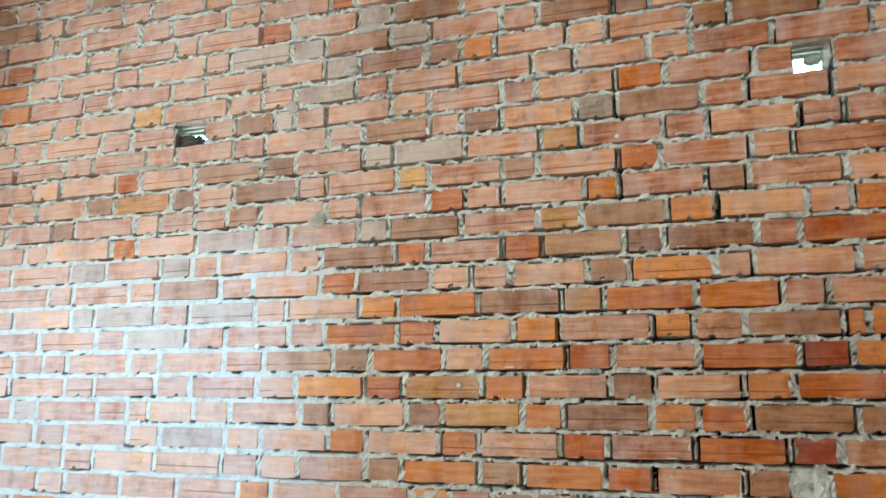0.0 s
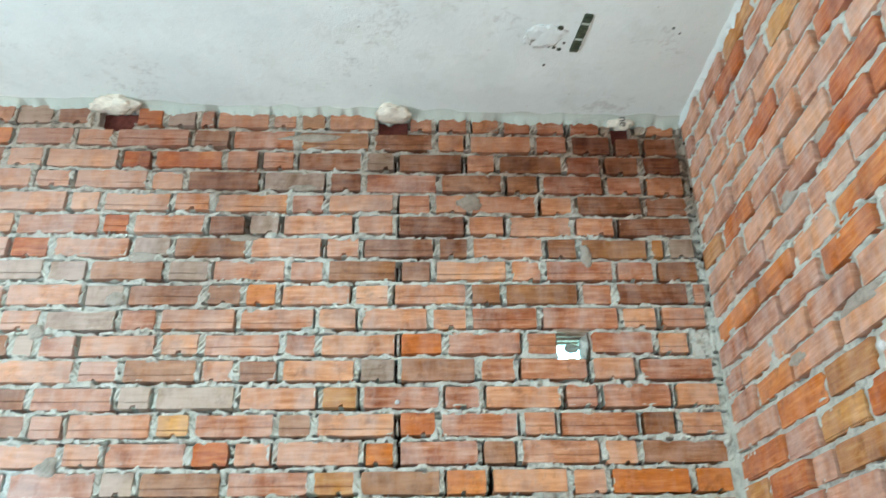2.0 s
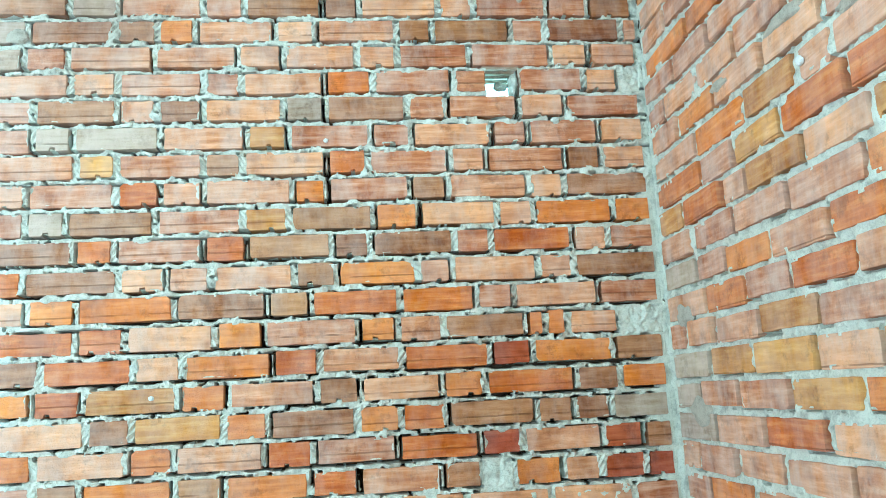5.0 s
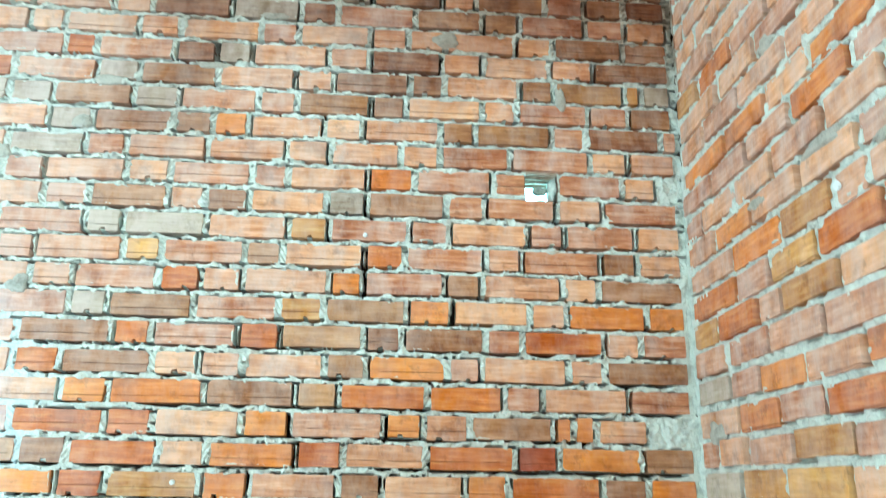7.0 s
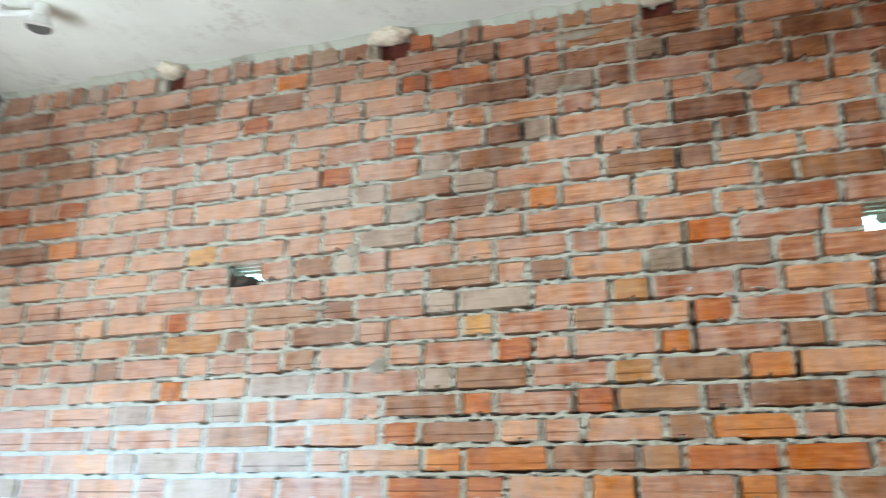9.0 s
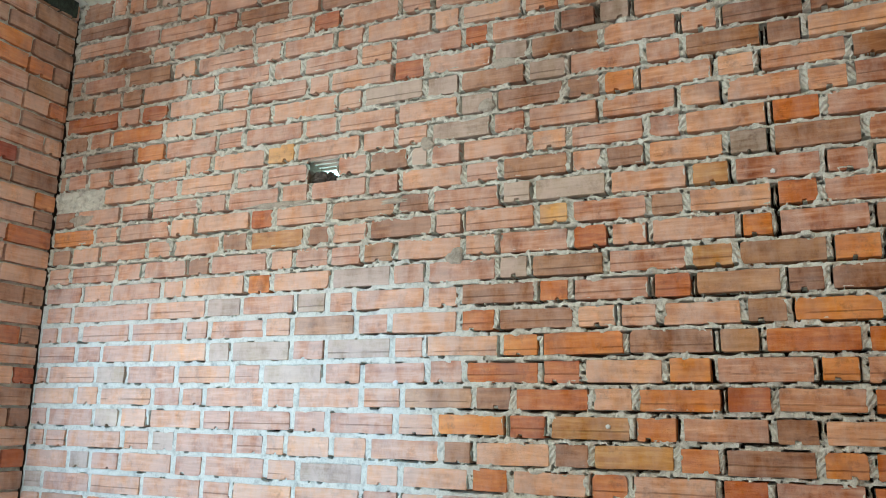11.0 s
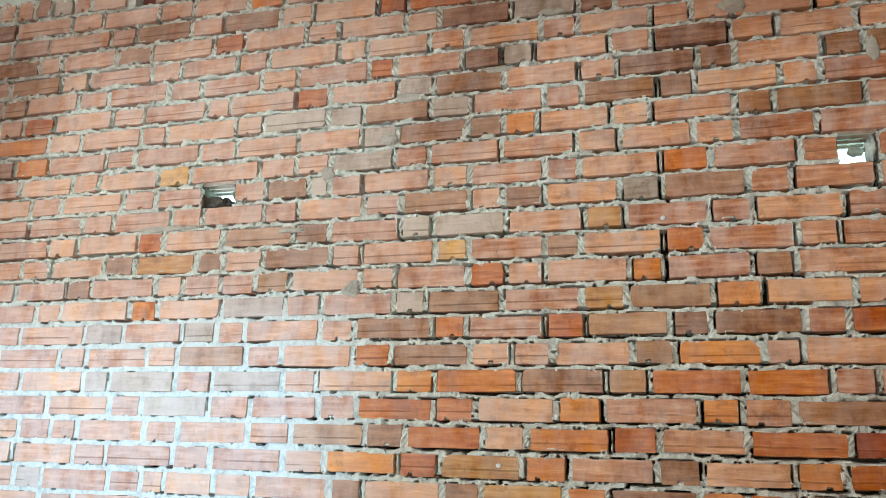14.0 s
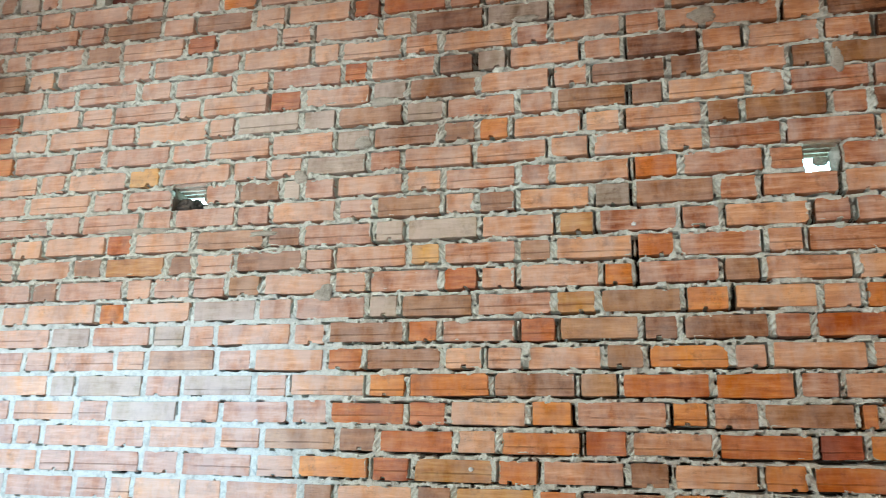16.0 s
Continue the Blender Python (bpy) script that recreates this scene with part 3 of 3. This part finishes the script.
# mortar run down into the north-east corner
bm = bmesh.new()
rows = []
for i in range(220):
    z = 0.86 + i * 0.006
    w = (0.003 + 0.017 * max(0.0, 1.75 - z)) * (1 + 0.9 * hill(3.3, 1.0, z, 9)) + 0.010 * hill(1.3, 2.0, z, 35)
    d = (0.004 + 0.032 * max(0.0, 1.75 - z)) * (1 + 0.9 * hill(7.3, 1.0, z, 9)) + 0.012 * hill(5.3, 2.0, z, 35)
    rows.append([bm.verts.new(v) for v in ((XE - max(0.003, w - 0.006), 0.006, z), (XE - 0.006 + 0.004 * hill(9, 1, z, 50), -0.006 + 0.004 * hill(12, 1, z, 50), z), (XE + 0.006, -max(0.003, d - 0.006), z))])
for a, b in zip(rows, rows[1:]):
    for i in range(2):
        bm.faces.new((a[i], b[i], b[i + 1], a[i + 1]))
link_mesh("corner_mortar", bm, mortar, north, smooth=True)

# ---- things ----


def empty(name, label, category, group=""):
    return tagged(new(name), label, category, group)


def rod(bm, p0, p1, r0, r1, seg=12):
    p0, p1 = Vector(p0), Vector(p1)
    m = Matrix.Translation((p0 + p1) / 2) @ (p1 - p0).to_track_quat("Z", "Y").to_matrix().to_4x4()
    bmesh.ops.create_cone(bm, cap_ends=True, segments=seg, radius1=r0, radius2=r1, depth=(p1 - p0).length, matrix=m)


def crumple(rng, size, at, seed):
    """A crumpled lump."""
    bm = bmesh.new()
    bmesh.ops.create_icosphere(bm, subdivisions=4, radius=1.0)
    for v in bm.verts:
        k = 1 + 0.35 * noise.noise(v.co * 1.6 + Vector((seed, 0, 0))) + 0.20 * noise.noise(v.co * 4 + Vector((0, seed, 0))) + 0.10 * noise.noise(v.co * 9 + Vector((0, 0, seed)))
        v.co = Vector((v.co.x * size[0] * k + at[0], v.co.y * size[1] * k + at[1], min(v.co.z * size[2] * k + at[2], top_at(at[0]) + 0.004)))
    return bm


lump_rng = random.Random(9)
for x, w, seed in WADS:
    wad = link_mesh("paper_wad", crumple(lump_rng, (w, 0.044 if x < 0 else 0.024, 0.022), (x, -0.026 if x < 0 else -0.004, top_at(x) - (0.012 if x < 0 else 0.004)), seed), paper, smooth=True)
    tagged(wad, "crumpled cream paper wad stuffed under the ceiling", "paper", "paper wads under the ceiling")
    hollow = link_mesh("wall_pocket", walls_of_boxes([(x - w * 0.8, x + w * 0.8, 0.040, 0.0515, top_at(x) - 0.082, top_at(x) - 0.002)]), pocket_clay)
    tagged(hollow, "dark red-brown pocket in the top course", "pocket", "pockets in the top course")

txt = bpy.data.curves.new("printed_letters", "FONT")
txt.body, txt.size, txt.extrude = "ne", 0.038, 0.0006
letters = new("printed_letters", txt)
letters.matrix_world = Matrix.Translation((0.240, -0.040, top_at(0.25) - 0.004)) @ Euler((radians(90), radians(90), 0)).to_matrix().to_4x4()
txt.materials.append(ink)
tagged(letters, "dark letters printed on the paper wad", "lettering")

# slot strip in the ceiling with its plaster patch
strip = empty("ceiling_strip", "dark green metal strip set in the ceiling plaster", "metal strip")
bm = bmesh.new()
ang = math.atan2(0.018, 0.144)
box(bm, -0.011, 0.011, -0.074, 0.074, -0.004, 0.004)
SET = Matrix.Translation((0.054, -0.415, top_at(0.054) - 0.003)) @ Matrix.Rotation(ang, 4, "Z")
bmesh.ops.transform(bm, matrix=SET, verts=bm.verts)
part("bar", bm, green_metal, strip)
for i in range(7):
    bm = bmesh.new()
    y = -0.062 + i * 0.0205
    box(bm, -0.012, 0.012, y - 0.003, y + 0.003, -0.0062, -0.0035)
    bmesh.ops.transform(bm, matrix=SET, verts=bm.verts)
    part("rib", bm, edge_plaster if i % 3 == 1 else green_metal, strip)
patch = link_mesh("plaster_patch", crumple(lump_rng, (0.055, 0.050, 0.0045), (-0.038, -0.395, top_at(-0.038)), 7.0), plaster, smooth=True)
tagged(patch, "thin white plaster patch beside the metal strip", "plaster patch")

for x, y, size in ((-0.004, -0.432, 0.008), (-0.012, -0.352, 0.005), (0.004, -0.345, 0.006), (-0.048, -0.395, 0.004), (0.014, -0.372, 0.004), (0.300, -0.445, 0.004), (0.322, -0.425, 0.003), (-0.030, -0.275, 0.004)):
    pit = link_mesh("plaster_pit", crumple(lump_rng, (size, size, 0.0018), (x, y, top_at(x) - 0.0020), 90 * x), green_metal)
    tagged(pit, "small dark pit in the ceiling plaster", "pit", "pits in the ceiling plaster")

# ceiling socket
socket = empty("ceiling_socket", "white plastic lamp socket on the plaster ceiling, with no bulb", "lamp socket")
SOCKET = top_at(-2.45)
bm = bmesh.new()
rod(bm, (-2.418, -0.468, SOCKET - 0.006), (-2.418, -0.468, SOCKET + 0.004), 0.034, 0.036, 24)
part("base_plate", bm, white_plastic, socket)
bm = bmesh.new()
rod(bm, (-2.551, -0.511, SOCKET - 0.034), (-2.430, -0.480, SOCKET - 0.034), 0.011, 0.011)
rod(bm, (-2.545, -0.509, SOCKET - 0.034), (-2.545, -0.509, SOCKET + 0.004), 0.009, 0.011)
part("conduit", bm, white_plastic, socket)
bm = bmesh.new()
rod(bm, (-2.406, -0.467, SOCKET - 0.004), (-2.408, -0.466, SOCKET - 0.050), 0.026, 0.030, 20)
rod(bm, (-2.408, -0.466, SOCKET - 0.049), (-2.411, -0.462, SOCKET - 0.082), 0.030, 0.045, 20)
cup = part("cup", bm, white_plastic, socket, smooth=False)
bm = bmesh.new()
rod(bm, (-2.4110, -0.462, SOCKET - 0.0815), (-2.4110, -0.462, SOCKET - 0.0845), 0.039, 0.039, 20)
part("mouth", bm, dark_glass, cup, "dark opening")

# beam over the west wall
beam = empty("roof_beam", "dark mossy green beam under the ceiling edge", "beam")
bm = bmesh.new()
for i in range(24):
    y0, y1 = -0.02 - i * 0.02, -0.02 - (i + 1) * 0.02
    d = 0.006 * hill(i * 0.3, 3, 0, 1)
    box(bm, XW - 0.03, XW + 0.012 + d, y1, y0, top_at(XW) - 0.068 + d, top_at(XW) + 0.003)
part("timber", bm, moss_beam, beam)
bm = bmesh.new()
box(bm, XW - 0.02, XW + 0.020, -0.70, -0.26, top_at(XW) - 0.050, top_at(XW) + 0.004)
part("board", bm, teal_paint, beam, "faded teal painted board")

# grooved soffits in the two openings
for i, (a, b, c, d) in enumerate(holes):
    bm = bmesh.new()
    for k in range(4):
        y = 0.002 + k * 0.026
        box(bm, a - 0.01, b + 0.004, y + 0.008, y + 0.019, d - 0.008 - 0.003 * k, d + 0.003)
    soffit = link_mesh("grooved_brick_soffit", bm, BRICK["g"], north)
dark_rubble = plain("dark_brown_rubble", (0.10, 0.085, 0.07), 0.95, 0, 0.5)
for dx, y, dz, size, mat in ((0.030, 0.046, -0.022, (0.036, 0.026, 0.028), dark_rubble), (0.058, 0.058, -0.014, (0.022, 0.018, 0.022), dark_rubble), (0.082, 0.070, -0.028, (0.026, 0.020, 0.022), dark_rubble),
                             (0.120, 0.040, -0.036, (0.022, 0.020, 0.014), mortar), (0.150, 0.040, -0.032, (0.018, 0.018, 0.015), mortar), (0.145, 0.055, 0.004, (0.034, 0.022, 0.034), mortar)):
    rubble = link_mesh("mortar_rubble", crumple(lump_rng, size, (ha0 + dx, y, Z_REF + dz), 11.0 + 90 * dx), mat)
    tagged(rubble, "lump of mortar rubble lodged in the wall opening", "rubble", "rubble in the wall opening")
drop = link_mesh("mortar_drop", crumple(lump_rng, (0.021, 0.010, 0.013), (hb0 + 0.55 * (hb1 - hb0), 0.06, H1 - 0.040), 19.0), mortar, smooth=True)
tagged(drop, "dried mortar drip hanging in the bright wall opening", "mortar")
jamb = link_mesh("mortar_jamb", crumple(lump_rng, (0.014, 0.030, 0.040), (hb1 - 0.006, 0.050, Z_REF), 27.0), mortar, smooth=True)
tagged(jamb, "mortar squeezed along the side of the bright wall opening", "mortar")

# cement slapped over the bricks
thin_cement = mortar_material("thin_cement", (0.56, 0.51, 0.42))


def cement_smear(parent, at, wide, high, seed, east=False):
    """A thin cake of cement with a ragged outline on a brick face."""
    bm = bmesh.new()
    rings, turns = 7, 44
    centre = bm.verts.new((0, -0.0062, 0))
    last = None
    for i in range(1, rings + 1):
        f, ring = i / rings, []
        for k in range(turns):
            a = 2 * math.pi * k / turns
            r = f * (1 + 0.45 * hill(math.cos(a), math.sin(a), seed, 1.3) + 0.20 * hill(math.cos(a), math.sin(a), seed + 5, 3.0))
            x, z = wide * r * math.cos(a), high * r * math.sin(a)
            ring.append(bm.verts.new((x, -0.0062 * (1 - f ** 3) - 0.0016 * hill(x, seed, z, 60) + (0.004 if i == rings else 0), z)))
        for k in range(turns):
            if last:
                bm.faces.new((last[k], ring[k], ring[(k + 1) % turns], last[(k + 1) % turns]))
            else:
                bm.faces.new((centre, ring[k], ring[(k + 1) % turns]))
        last = ring
    bmesh.ops.transform(bm, matrix=Matrix.Translation(at) @ Matrix.Rotation(-math.pi / 2 if east else 0, 4, "Z"), verts=bm.verts)
    bmesh.ops.recalc_face_normals(bm, faces=bm.faces)
    return part("cement_smear", bm, thin_cement, parent, "grey cement smeared over the bricks", smooth=True)


for i, (x, z, wide, high) in enumerate((
        (-0.237, 2.545, 0.045, 0.024), (0.097, 2.367, 0.018, 0.040), (-1.188, 2.369, 0.050, 0.018), (-0.723, 2.782, 0.085, 0.013),
        (-0.742, 2.600, 0.045, 0.010), (-2.018, 1.993, 0.120, 0.011), (-1.448, 2.139, 0.024, 0.026), (-1.246, 2.234, 0.030, 0.024),
        (-1.348, 1.767, 0.030, 0.026), (-0.910, 2.430, 0.045, 0.012), (-1.560, 1.962, 0.050, 0.010), (-2.930, 2.020, 0.060, 0.022))):
    cement_smear(north, (x, -0.0015, z), wide, high, i * 3.7)
for i, (y, z, wide, high) in enumerate((
        (-0.733, 1.925, 0.075, 0.017), (-0.968, 1.854, 0.080, 0.016), (-0.440, 1.903, 0.045, 0.014), (-0.556, 2.238, 0.035, 0.022),
        (-0.752, 2.290, 0.045, 0.012), (-1.155, 2.243, 0.070, 0.018), (-0.110, 1.420, 0.050, 0.030), (-0.150, 1.180, 0.060, 0.035))):
    cement_smear(east, (XE - 0.0035, y, z), wide, high, 60 + i * 3.7, True)

# white plug on the east wall
plug = link_mesh("wall_plug", crumple(lump_rng, (0.007, 0.008, 0.009), (XE - 0.006, -0.766, 1.818), 23.0), white_plastic)
tagged(plug, "small white plaster plug on the brick wall", "plug")

for x, z, size in ((-1.532, 1.394, 0.008), (-0.894, 1.279, 0.006), (-0.450, 1.934, 0.006)):
    fleck = link_mesh("plaster_fleck", crumple(lump_rng, (size, 0.004, size), (x, -0.004, z), x * 9), white_plastic)
    tagged(fleck, "small white plaster fleck stuck to a brick", "plaster", "plaster flecks on the bricks")

# ---- bricks, last ----
cache = {}


def lay_brick(wall, rng, u0, u1, z, k, side, far_bm, head=None):
    """One brick of a course, as a piece of its own or, far off, in the joined rest."""
    # north, east, west: the joint between two bricks, and the height of a brick
    joint = rng.uniform(*{0: (0.015, 0.025), 1: (0.011, 0.019), -1: (0.007, 0.013)}[side])
    w, h = u1 - u0 - joint, rng.uniform(*{0: (0.0545, 0.0610), 1: (0.054, 0.064), -1: (0.058, 0.065)}[side])
    if w < 0.02:
        return
    mid = (u0 + u1) / 2
    header = w < 0.13
    proud = rng.uniform(-0.002, 0.0035) if side < 1 else rng.uniform(-0.001, 0.006)
    zz = z + rng.uniform(-0.002, 0.002) * (1 if side < 1 else 2) + (climb(mid, z) if side == 0 else 0)
    if head:
        h = max(0.030, head - 0.003 - (zz - 0.028))
        zz += h / 2 - 0.028
    at = {0: (mid, -proud, zz), 1: (XE - proud, mid, zz), -1: (XW + proud, mid, zz)}[side]
    if far_bm is not None:
        brick_bm(rng, w, h, 0.050, header, far_bm[k], at, rng.uniform(-0.012, 0.012) if side < 1 else rng.uniform(-0.045, 0.01), side)
        return
    key = (round(w * 100), header, rng.randrange(4), k, side)
    if key not in cache:
        bm = brick_bm(rng, key[0] / 100, h, 0.050, header, None, (0, 0, 0), rng.uniform(-0.012, 0.012) if side < 1 else rng.uniform(-0.045, 0.01), side)
        me = bpy.data.meshes.new("brick")
        bm.to_mesh(me)
        bm.free()
        me.materials.append(BRICK[k])
        cache[key] = me
    ob = new("brick", cache[key])
    ob.location, ob.rotation_euler = at, (0, rng.uniform(-0.012, 0.012) if side == 0 else 0, 0)
    ob.parent = wall


def finish_rest(wall, far_bm):
    """Links the joined rest of a wall as one mesh."""
    whole, mats = bmesh.new(), []
    me = bpy.data.meshes.new("brick_rest")
    for i, (k, bm) in enumerate(far_bm.items()):
        for f in bm.faces:
            f.material_index = i
        tmp = bpy.data.meshes.new("tmp")
        bm.to_mesh(tmp)
        bm.free()
        whole.from_mesh(tmp)
        bpy.data.meshes.remove(tmp)
        mats.append(BRICK_FAR[k])
    whole.to_mesh(me)
    whole.free()
    for m in mats:
        me.materials.append(m)
    ob = new("brick_rest", me)
    ob.parent = wall
    tagged(ob, kind="stuff")


rng = random.Random(21)
far = {k: bmesh.new() for k in TONES}
for c in range(-10, 15):
    for a, b, k in courses(BOND, c):
        if k in "kpm":
            continue
        if c == -10:
            # the bricks stop short of the pockets
            for x, w, _ in WADS:
                p0, p1 = x - 0.8 * w, x + 0.8 * w
                if a < p1 and b > p0:
                    a, b = (a, p0) if p0 - a > b - p1 else (p1, b)
        if b - a < 0.035:
            continue
        near = a > -1.75 and -8 <= c <= 13
        lay_brick(north, rng, a, b, Z_REF - c * COURSE, k, 0, None if near else far, top_at((a + b) / 2) if c == -10 else None)
for c in range(15, 28):
    for a, b, k in running_course(rng, XW, XE - 0.015, 0.11 * (c % 2)):
        lay_brick(north, rng, a, b, Z_REF - c * COURSE, k, 0, far)
finish_rest(north, far)

rng = random.Random(34)
far = {k: bmesh.new() for k in TONES}
for c, (z, row) in EAST.items():
    for a, b, k in row:
        if k == "d":
            k = "n"
        if k == "n" and rng.random() < (0.36 if c > 3 else 0.16):
            k = rng.choice("yoo" if c > 3 else "oyo")
        lay_brick(east, rng, -b, -a, z, k, 1, None if -3 <= c <= 14 and a < 1.3 else far)
finish_rest(east, far)

rng = random.Random(45)
far = {k: bmesh.new() for k in TONES}
for c in range(-11, 28):
    z = Z_REF - 0.005 - c * COURSE
    if z < 0.03:
        continue
    for a, b, k in running_course(rng, 0.0, 0.9, 0.02 + 0.11 * (c % 2)):
        lay_brick(west, rng, -b, -a, z, rng.choice("nndonbnr"), -1, far)
finish_rest(west, far)
